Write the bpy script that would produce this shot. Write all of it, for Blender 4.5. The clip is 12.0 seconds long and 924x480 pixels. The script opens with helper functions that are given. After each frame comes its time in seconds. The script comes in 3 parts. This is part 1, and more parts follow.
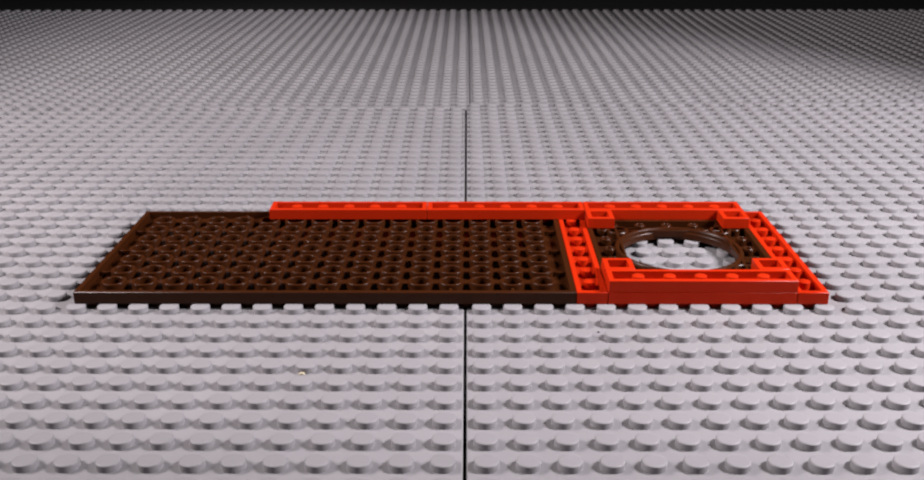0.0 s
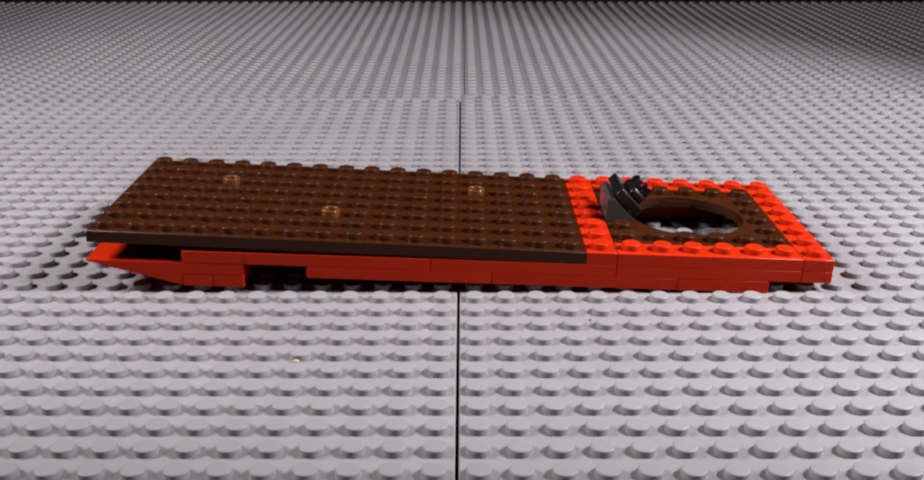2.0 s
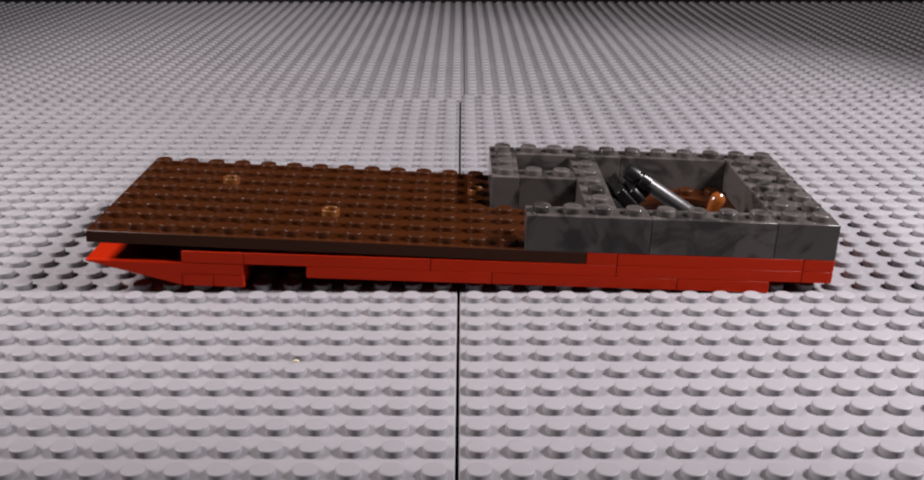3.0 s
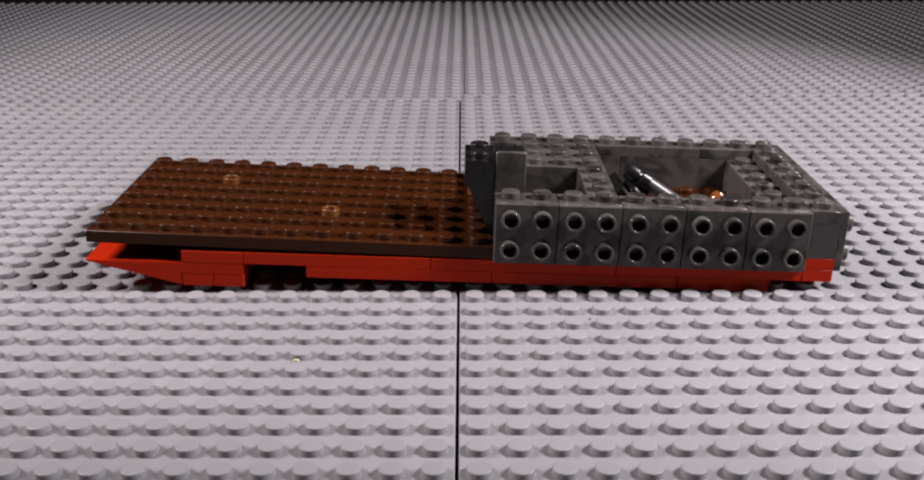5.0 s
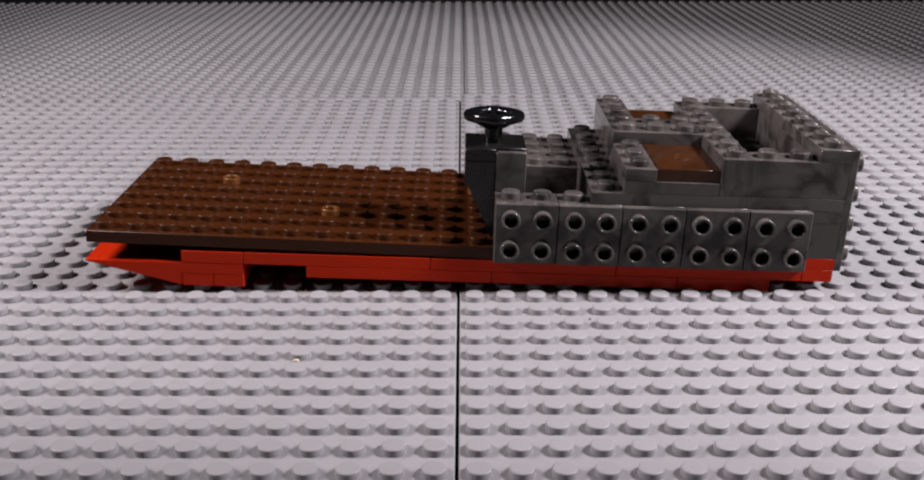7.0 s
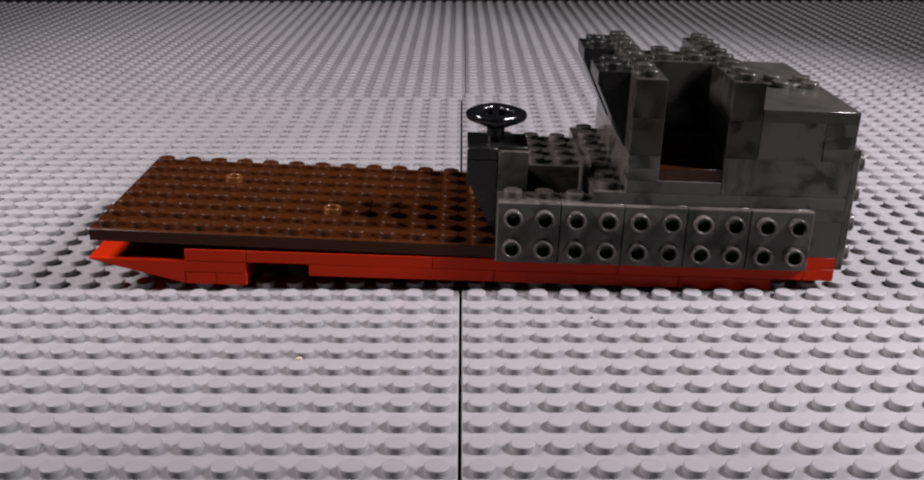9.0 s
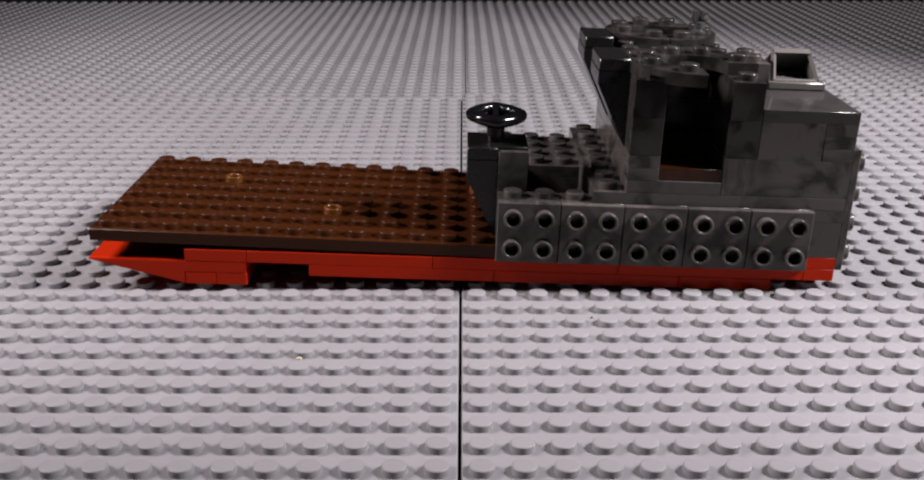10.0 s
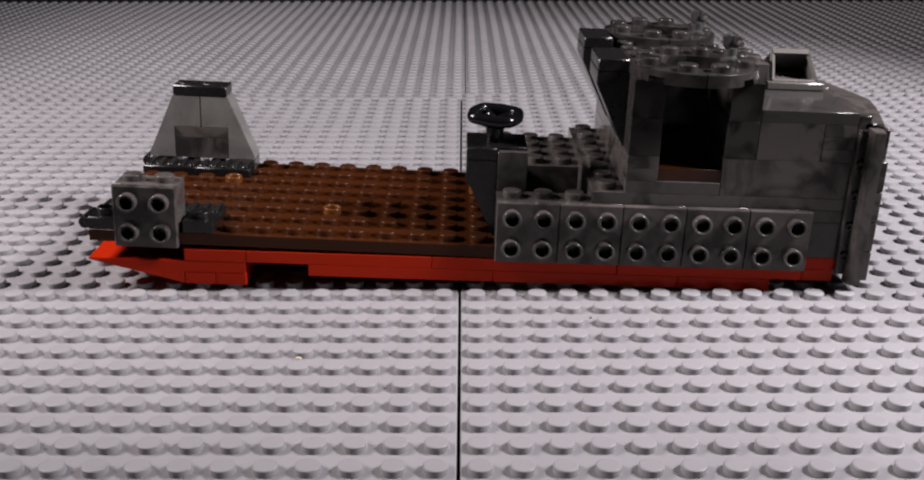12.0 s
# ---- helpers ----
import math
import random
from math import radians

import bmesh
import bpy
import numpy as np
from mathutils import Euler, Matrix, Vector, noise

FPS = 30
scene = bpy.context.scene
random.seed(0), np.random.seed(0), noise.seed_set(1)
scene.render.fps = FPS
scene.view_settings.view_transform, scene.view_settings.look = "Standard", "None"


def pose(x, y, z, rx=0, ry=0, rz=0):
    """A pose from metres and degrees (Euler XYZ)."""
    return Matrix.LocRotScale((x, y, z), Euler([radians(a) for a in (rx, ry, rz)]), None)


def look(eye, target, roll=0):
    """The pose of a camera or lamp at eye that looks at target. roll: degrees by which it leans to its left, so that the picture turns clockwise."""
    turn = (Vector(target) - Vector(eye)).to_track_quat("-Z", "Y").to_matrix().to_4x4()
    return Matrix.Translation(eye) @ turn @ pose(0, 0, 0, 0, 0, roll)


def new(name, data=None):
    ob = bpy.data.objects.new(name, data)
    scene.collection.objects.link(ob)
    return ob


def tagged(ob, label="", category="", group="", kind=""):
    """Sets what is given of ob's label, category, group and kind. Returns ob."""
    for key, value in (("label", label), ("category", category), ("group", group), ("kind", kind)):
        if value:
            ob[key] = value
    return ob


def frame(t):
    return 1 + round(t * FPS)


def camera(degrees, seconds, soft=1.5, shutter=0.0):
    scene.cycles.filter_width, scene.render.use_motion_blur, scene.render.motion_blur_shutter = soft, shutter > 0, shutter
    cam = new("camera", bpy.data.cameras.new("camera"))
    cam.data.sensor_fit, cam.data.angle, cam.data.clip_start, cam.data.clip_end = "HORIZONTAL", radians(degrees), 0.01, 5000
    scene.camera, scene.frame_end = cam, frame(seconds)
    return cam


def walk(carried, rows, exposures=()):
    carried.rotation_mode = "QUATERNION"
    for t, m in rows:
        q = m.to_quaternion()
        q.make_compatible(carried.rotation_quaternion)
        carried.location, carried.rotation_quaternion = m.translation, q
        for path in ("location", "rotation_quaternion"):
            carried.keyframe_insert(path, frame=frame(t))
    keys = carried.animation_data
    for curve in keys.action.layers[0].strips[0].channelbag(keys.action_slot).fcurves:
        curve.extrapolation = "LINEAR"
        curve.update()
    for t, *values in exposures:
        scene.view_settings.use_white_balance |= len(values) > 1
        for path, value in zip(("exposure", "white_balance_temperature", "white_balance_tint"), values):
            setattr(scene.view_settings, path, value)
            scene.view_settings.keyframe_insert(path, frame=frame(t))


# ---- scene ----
cam = camera(48.63, 12.0, soft=2.0)
S0 = 0.008  # one stud pitch of the grey baseplates
S = 0.0081  # one stud pitch of the toy bricks, which are slightly larger


def eye(x, y, z, pitch, yaw=0.0, roll=0.0):
    """A camera at (x, y, z) studs that looks along +Y, tipped down by pitch degrees."""
    return pose(x * S0, y * S0, z * S0, 90 - pitch, 0, yaw) @ pose(0, 0, 0, 0, 0, roll)


# the tripod is knocked a little now and then
POSE_A = eye(0.071, -30.032, 13.621, 20.415, 0.282, -0.069)
POSE_B = eye(0.168, -30.34, 13.596, 20.795, 0.048, -0.03)
POSE_C = eye(0.195, -30.35, 13.567, 20.787, 0.088, -0.154)
POSE_D = eye(0.123, -30.451, 13.579, 20.817, 0.087, -0.094)
POSE_E = eye(0.166, -30.5, 13.613, 20.836, 0.12, -0.105)
PATH = [(0.0, POSE_A), (0.1333, POSE_A), (0.2, POSE_B), (3.3, POSE_B), (4.7, POSE_C), (7.3, POSE_C), (8.7, POSE_D), (10.4, POSE_D), (10.7, POSE_E), (12.0, POSE_E)]
walk(cam, PATH)

# ---- light: two shaded lamps beyond the sides of the table, a dim dark room ----
world = bpy.data.worlds.new("room")
scene.world = world
world.use_nodes = True
world.node_tree.nodes["Background"].inputs["Color"].default_value = (0.9, 0.85, 0.9, 1)
world.node_tree.nodes["Background"].inputs["Strength"].default_value = 0.004
scene.view_settings.exposure = 0.0


def lamp(name, at, target, watts, cone, blend, size, colour):
    data = bpy.data.lights.new(name, "SPOT")
    data.energy, data.color, data.spot_size, data.spot_blend, data.shadow_soft_size = watts, colour, radians(cone), blend, size
    ob = new(name, data)
    ob.matrix_world = look(Vector(at) * S0, Vector(target) * S0)
    return ob


lamp("lamp_west", (-47, 0, 36), (12, 30, 0), 15.2, 106, 0.8, 0.06, (1.0, 0.907, 0.922))
lamp("lamp_east", (43, -4.5, 38), (10, 15, 0), 20.6, 66.7, 0.24, 0.055, (1.0, 0.938, 0.978))


# ---- materials ----
def plastic(name, colour, rough=0.25, marble=None, amount=0.0, bump=0.02, spread=0.06, shine=0.5):
    """Moulded plastic: slight tone differences from piece to piece, fine scuffs, and marbling where it has it."""
    m = bpy.data.materials.new(name)
    m.use_nodes = True
    nt = m.node_tree
    b = nt.nodes["Principled BSDF"]
    tc = nt.nodes.new("ShaderNodeTexCoord")
    info = nt.nodes.new("ShaderNodeObjectInfo")
    base = nt.nodes.new("ShaderNodeMixRGB")
    base.inputs[1].default_value = (*colour, 1)
    base.inputs[2].default_value = (*[c * (1 + 3 * spread) for c in colour], 1)
    if marble:
        off = nt.nodes.new("ShaderNodeVectorMath")
        off.operation = "ADD"
        nt.links.new(tc.outputs["Object"], off.inputs[0])
        nt.links.new(info.outputs["Random"], off.inputs[1])
        n1 = nt.nodes.new("ShaderNodeTexNoise")
        n1.inputs["Scale"].default_value, n1.inputs["Detail"].default_value = 75, 5
        n1.inputs["Distortion"].default_value = 1.7
        nt.links.new(off.outputs[0], n1.inputs["Vector"])
        r = nt.nodes.new("ShaderNodeValToRGB")
        r.color_ramp.elements[0].position, r.color_ramp.elements[1].position = 0.46, 0.64
        nt.links.new(n1.outputs["Fac"], r.inputs[0])
        mix = nt.nodes.new("ShaderNodeMixRGB")
        nt.links.new(base.outputs[0], mix.inputs[1])
        mix.inputs[2].default_value = (*marble, 1)
        mul = nt.nodes.new("ShaderNodeMath")
        mul.operation = "MULTIPLY"
        mul.inputs[1].default_value = amount
        nt.links.new(r.outputs[0], mul.inputs[0])
        nt.links.new(mul.outputs[0], mix.inputs[0])
        out = mix.outputs[0]
    else:
        out = base.outputs[0]
    nt.links.new(info.outputs["Random"], base.inputs[0])
    # faint handling marks, a few centimetres wide
    n3 = nt.nodes.new("ShaderNodeTexNoise")
    n3.inputs["Scale"].default_value, n3.inputs["Detail"].default_value = 22, 4
    nt.links.new(tc.outputs["Object"], n3.inputs["Vector"])
    marks = nt.nodes.new("ShaderNodeMapRange")
    marks.inputs["From Min"].default_value, marks.inputs["From Max"].default_value = 0.3, 0.7
    marks.inputs["To Min"].default_value, marks.inputs["To Max"].default_value = 0.94, 1.06
    nt.links.new(n3.outputs["Fac"], marks.inputs["Value"])
    worn = nt.nodes.new("ShaderNodeMixRGB")
    worn.blend_type = "MULTIPLY"
    worn.inputs[0].default_value = 1.0
    nt.links.new(out, worn.inputs[1])
    nt.links.new(marks.outputs[0], worn.inputs[2])
    nt.links.new(worn.outputs[0], b.inputs["Base Color"])
    n2 = nt.nodes.new("ShaderNodeTexNoise")
    n2.inputs["Scale"].default_value, n2.inputs["Detail"].default_value = 420, 5
    nt.links.new(tc.outputs["Object"], n2.inputs["Vector"])
    rr = nt.nodes.new("ShaderNodeMapRange")
    rr.inputs["To Min"].default_value, rr.inputs["To Max"].default_value = rough * 0.7, rough * 1.5
    nt.links.new(n2.outputs["Fac"], rr.inputs["Value"])
    nt.links.new(rr.outputs[0], b.inputs["Roughness"])
    bp = nt.nodes.new("ShaderNodeBump")
    bp.inputs["Strength"].default_value, bp.inputs["Distance"].default_value = bump * 4, 0.0004
    nt.links.new(n2.outputs["Fac"], bp.inputs["Height"])
    nt.links.new(bp.outputs[0], b.inputs["Normal"])
    b.inputs["IOR"].default_value = 1.5
    b.inputs["Specular IOR Level"].default_value = shine
    return m


GREY_BASE = plastic("light_grey_plastic", (0.205, 0.2, 0.208), 0.44, spread=0.015, shine=0.4)
RED = plastic("red_plastic", (0.37, 0.0165, 0.0025), 0.3, spread=0.03, shine=0.1)
BROWN = plastic("brown_plastic", (0.03, 0.0081, 0.002), 0.3, spread=0.04, shine=0.15)
MARBLE = plastic("marbled_grey_plastic", (0.052, 0.0465, 0.0435), 0.16, (0.0105, 0.0098, 0.0092), 0.8, spread=0.12, shine=0.25)
# copy of the marbled grey, its colour darkened for the tower's shade
MARBLE_SHADED = plastic("shaded_marbled_plastic", (0.025, 0.0228, 0.0215), 0.15, (0.006, 0.0056, 0.0053), 0.85, spread=0.1, shine=0.25)
DARK = plastic("dark_grey_plastic", (0.0065, 0.0061, 0.0061), 0.26, spread=0.05, shine=0.35)
ROOF = plastic("glossy_grey_plastic", (0.036, 0.0335, 0.0315), 0.14, (0.021, 0.021, 0.021), 0.7, shine=0.3)
COPPER = plastic("copper_brown_plastic", (0.085, 0.029, 0.007), 0.18, shine=0.4)
BLACK = plastic("black_plastic", (0.0028, 0.0028, 0.0032), 0.13, spread=0.05, shine=0.3)
WOOD = plastic("wood_brown_plastic", (0.03, 0.0098, 0.003), 0.2, (0.017, 0.0058, 0.002), 0.6, shine=0.3)
GUN = plastic("gunmetal_plastic", (0.037, 0.036, 0.0362), 0.33, shine=0.4)
AMBER = plastic("amber_plastic", (0.13, 0.036, 0.007), 0.16, shine=0.6)
TABLE = plastic("table_top", (0.012, 0.012, 0.012), 0.6)


# ---- mesh helpers (all sizes in studs) ----
def mesh_from(name, verts, faces, mat):
    me = bpy.data.meshes.new(name)
    me.from_pydata([(x * S, y * S, z * S) for x, y, z in verts], [], faces)
    me.materials.append(mat)
    me.validate()
    return me


class Geo:
    """Gathers vertices and faces of one mesh."""

    def __init__(self):
        self.v, self.f = [], []

    def add(self, verts, faces, m=None):
        n = len(self.v)
        self.v += [tuple(m @ Vector(p)) if m else tuple(p) for p in verts]
        self.f += [tuple(n + i for i in f) for f in faces]

    def rings(self, rings, cap0=True, cap1=True, m=None):
        k = len(rings[0])
        verts = [p for r in rings for p in r]
        faces = []
        for a in range(len(rings) - 1):
            for i in range(k):
                j = (i + 1) % k
                faces.append((a * k + i, a * k + j, (a + 1) * k + j, (a + 1) * k + i))
        if cap0:
            faces.append(tuple(reversed(range(k))))
        if cap1:
            faces.append(tuple((len(rings) - 1) * k + i for i in range(k)))
        self.add(verts, faces, m)

    def lathe(self, profile, segs=16, m=None, cap0=True, cap1=True):
        """profile: (radius, z) from bottom to top."""
        self.rings([[(r * math.cos(2 * math.pi * i / segs), r * math.sin(2 * math.pi * i / segs), z) for i in range(segs)]
                    for r, z in profile], cap0, cap1, m)

    def box(self, x0, y0, z0, x1, y1, z1, b=0.02, m=None):
        """A box with its upper, lower and upright edges taken off by b."""
        def ring(e, z):
            c = e
            return [(x0 + c, y0 + e, z), (x1 - c, y0 + e, z), (x1 - e, y0 + c, z), (x1 - e, y1 - c, z),
                    (x1 - c, y1 - e, z), (x0 + c, y1 - e, z), (x0 + e, y1 - c, z), (x0 + e, y0 + c, z)]

        def full(z):
            return [(x0 + b, y0, z), (x1 - b, y0, z), (x1, y0 + b, z), (x1, y1 - b, z),
                    (x1 - b, y1, z), (x0 + b, y1, z), (x0, y1 - b, z), (x0, y0 + b, z)]
        self.rings([ring(b, z0), full(z0 + b), full(z1 - b), ring(b, z1)], m=m)

    def prism(self, outline, y0, y1, m=None):
        """An outline of (x, z) points drawn out along y."""
        self.rings([[(x, y0, z) for x, z in outline], [(x, y1, z) for x, z in outline]], m=m)

    def mesh(self, name, mat, smooth=False, bevel=0.0):
        me = mesh_from(name, self.v, self.f, mat)
        bm = bmesh.new()
        bm.from_mesh(me)
        bmesh.ops.recalc_face_normals(bm, faces=bm.faces)
        if bevel:
            sharp = [e for e in bm.edges if len(e.link_faces) == 2 and e.calc_face_angle() > 0.5]
            bmesh.ops.bevel(bm, geom=sharp, offset=bevel * S, segments=2, affect="EDGES", clamp_overlap=True)
        bm.to_mesh(me)
        bm.free()
        me.shade_smooth()
        me.set_sharp_from_angle(angle=radians(180 if smooth else 38))
        return me


_cache = {}


def stud_mesh(mat, hollow=False):
    """A moulded stud: straight wall, small rounded edge, flat top with a worn raised mark, or a hollow one."""
    key = ("stud", mat.name, hollow)
    if key not in _cache:
        g = Geo()
        if hollow:
            g.lathe([(0.307, -0.01), (0.307, 0.19), (0.303, 0.212), (0.292, 0.228), (0.275, 0.235), (0.25, 0.235), (0.232, 0.228), (0.22, 0.212), (0.214, 0.19), (0.212, 0.01)], 22, cap0=False)
        elif mat is GREY_BASE:
            g.lathe([(0.305, -0.005), (0.305, 0.15), (0.302, 0.166), (0.294, 0.179), (0.281, 0.187), (0.262, 0.19), (0.2, 0.19)], 18, cap0=False)
        else:
            g.lathe([(0.303, -0.005), (0.303, 0.17), (0.3, 0.187), (0.292, 0.2), (0.279, 0.208), (0.262, 0.21), (0.2, 0.21)], 20, cap0=False)
            for x, half in ((-0.12, 0.1), (-0.04, 0.15), (0.045, 0.13), (0.125, 0.1)):
                g.box(x - 0.022, -half, 0.205, x + 0.022, half, 0.224, 0.008)
        _cache[key] = g.mesh("stud", mat)
    return _cache[key]


def shell(g, n, m, h, b=0.013, wall=0.17):
    """The body of a plate or brick, n by m studs and h high, hollow below, with its tubes or pins."""
    e = 0.011
    x0, y0, x1, y1 = e, e, n - e, m - e

    def ring(d, z, c):
        return [(x0 + d + c, y0 + d, z), (x1 - d - c, y0 + d, z), (x1 - d, y0 + d + c, z), (x1 - d, y1 - d - c, z),
                (x1 - d - c, y1 - d, z), (x0 + d + c, y1 - d, z), (x0 + d, y1 - d - c, z), (x0 + d, y0 + d + c, z)]
    top = h - 0.14
    g.rings([ring(wall, top, 0.01), ring(wall, 0.0, 0.01), ring(b, 0.0, 0.01), ring(0, b, b), ring(0, h - b, b), ring(b, h, 0.01)], cap0=True, cap1=True)
    if n > 1 and m > 1:
        for i in range(1, n):
            for j in range(1, m):
                g.lathe([(0.3, top), (0.3, 0.03), (0.304, 0.012), (0.315, 0.002), (0.33, 0.0), (0.378, 0.0), (0.394, 0.002), (0.404, 0.012), (0.407, 0.03), (0.407, top)], 18, pose(i, j, 0), cap0=False, cap1=False)
        if n * m > 40:
            # low ribs between the outer tubes and the walls
            for i in range(1, n):
                for y in ((0.1, 0.62), (m - 0.62, m - 0.1)) if i % 2 == 0 else ():
                    g.box(i - 0.05, y[0], 0.1, i + 0.05, y[1], top, 0.01)
            for j in range(2, m, 2):
                for x in ((0.1, 0.62), (n - 0.62, n - 0.1)):
                    g.box(x[0], j - 0.05, 0.1, x[1], j + 0.05, top, 0.01)
    elif n > 1:
        for i in range(1, n):
            g.lathe([(0.2, top), (0.2, 0.02), (0.17, 0.0)], 10, pose(i, m / 2, 0), cap0=False)
    elif m > 1:
        for j in range(1, m):
            g.lathe([(0.2, top), (0.2, 0.02), (0.17, 0.0)], 10, pose(n / 2, j, 0), cap0=False)


def studs(parent, places, mat, hollow=False, size=1.0):
    me = stud_mesh(mat, hollow)
    for p in places:
        ob = new("stud", me)
        ob.parent = parent
        if len(p) == 3:
            ob.location = (p[0] * S, p[1] * S, p[2] * S)
        else:
            ob.matrix_basis = Matrix.LocRotScale(Vector(p[:3]) * S, Euler([radians(a) for a in p[3:]]), (size,) * 3)


MOVES = []  # (thing, time it is set down, pose in the ship's space, belongs to the hull that is turned over)


def put(ob, when, local, hull=False):
    MOVES.append((ob, when, local, hull))
    return ob


def place(u, v, z, rx=0, ry=0, rz=0):
    return pose(u * S, v * S, z * S, rx, ry, rz)


def brick(n, m, h, mat, words, u, v, z, when, hull=False, bare=(), turn=None, smooth_top=False, group="toy bricks"):
    """A plate or brick of n by m studs, set down at (u, v, z) of the ship; bare: studs it lacks."""
    key = ("brick", n, m, h, mat.name)
    if key not in _cache:
        g = Geo()
        shell(g, n, m, h)
        _cache[key] = g.mesh("body", mat)
    kind = "tile" if smooth_top else ("plate" if h < 0.8 else "brick")
    ob = tagged(new("toy_" + kind, _cache[key]), words, "toy " + kind, group)
    if not smooth_top:
        studs(ob, [(i + 0.5, j + 0.5, h) for i in range(n) for j in range(m) if (i, j) not in bare], mat)
    return put(ob, when, turn or place(u, v, z), hull)


def custom(name, g, mat, words, category, u, v, z, when, hull=False, turn=None, smooth=False, group="toy bricks", bevel=0.0):
    ob = tagged(new(name, g.mesh(name, mat, smooth, bevel)), words, category, group)
    return put(ob, when, turn or place(u, v, z), hull)


# ---- the setting: table, four baseplates ----
g = Geo()
g.box(-150, -225, -1.2, 150, 170, -0.9)
tagged(new("table_top", g.mesh("table_top", TABLE)), "dark matt table top under the grey baseplates", "table", kind="structure")


def baseplate(name, x0, y0, z, near):
    q = S0 / S
    g = Geo()
    g.box(0.02, 0.02, -0.2, 48 * q - 0.02, 48 * q - 0.02, 0, 0.03)
    ob = tagged(new(name, g.mesh("sheet", GREY_BASE)), "light grey studded plastic baseplate lying flat on the table", "baseplate", kind="structure")
    ob.location = (x0 * S0, y0 * S0, z * S0)
    cells = [(i + 0.5, j + 0.5) for i in range(48) for j in range(48)]
    cells.sort(key=lambda c: (c[0] + x0) ** 2 + (c[1] + y0 + 6) ** 2)
    studs(ob, [(a * q, b * q, 0) for a, b in cells[:near]], GREY_BASE)
    g = Geo()
    for a, b in cells[near:]:
        g.lathe([(0.305, -0.005), (0.305, 0.155), (0.297, 0.177), (0.275, 0.19), (0.22, 0.19)], 12, pose(a * q, b * q, 0), cap0=False)
    rest = tagged(new("studs", g.mesh("studs", GREY_BASE)), kind="stuff")
    rest.parent = ob
    return ob


baseplate("ground_south_west", -48, -19.5, 0, 300)
baseplate("ground_south_east", 0.05, -18.5, 0, 300)
baseplate("ground_north_west", -47.75, 24.6, -0.41, 0)
baseplate("ground_north_east", 0.27, 24.6, -0.41, 0)

CRUMB = plastic("crumb", (0.42, 0.37, 0.26), 0.5)
FLUFF = plastic("dark_fluff", (0.02, 0.02, 0.025), 0.8)


def crumb(name, words, mat, x, y, points, r):
    """A speck of dirt on the baseplate: a knobbly thread through the points."""
    g = Geo()
    rings = []
    for i, (a, b, c) in enumerate(points):
        k = r * (0.55 if i in (0, len(points) - 1) else 1.0 + 0.25 * math.sin(3.1 * i))
        rings.append([(a, b + k * math.cos(t * math.pi / 3), c + k * math.sin(t * math.pi / 3)) for t in range(6)])
    g.rings(rings)
    ob = tagged(new(name, g.mesh(name, mat, True)), words, "dirt speck")
    ob.location = (x * S0, y * S0, 0)


crumb("crumb", "tiny yellowish crumb lying between the baseplate's studs", CRUMB, -4.57, -4.4, [(-0.09, 0, 0.05), (-0.03, 0.01, 0.055), (0.04, 0, 0.06), (0.09, 0.01, 0.05)], 0.05)
crumb("crumb", "tiny dark crumb lying on the grey baseplate", FLUFF, 4.11, -1.6, [(-0.03, 0, 0.025), (0.0, 0.005, 0.03), (0.03, 0, 0.025)], 0.028)
crumb("fibre", "short dark curled fibre between two studs", FLUFF, 9.43, -7.06, [(-0.12, -0.05, 0.02), (-0.06, 0.0, 0.02), (0.0, 0.04, 0.03), (0.06, 0.04, 0.04), (0.12, 0.0, 0.03)], 0.02)

# ---- the hull, built upside down on its deck ----
R1 = "bright red plastic plate in the toy ship's hull"
deck = brick(16, 8, 0.4, BROWN, "long dark brown plastic deck plate with rows of studs", 0, 0, -0.4, -1, True, bare=((3, 5), (7, 2), (12, 5)), turn=place(16, 0, -0.4) @ pose(0, 0, 0, 0, 0.7, 0) @ place(-16, 0, 0))
FLAT = place(0, 0, -0.4)  # the deck before it springs up a little at the bow
studs(deck, [(3.5, 5.5, 0.4), (7.5, 2.5, 0.4), (12.5, 5.5, 0.4)], COPPER, True)
brick(1, 8, 0.4, RED, R1, 16, 0, -0.4, -1, True)
brick(6, 1, 0.4, RED, R1, 17, 0, -0.4, -1, True)
brick(6, 1, 0.4, RED, R1, 17, 7, -0.4, -1, True)
brick(1, 8, 0.4, RED, R1, 23, 0, -0.4, -1, True)


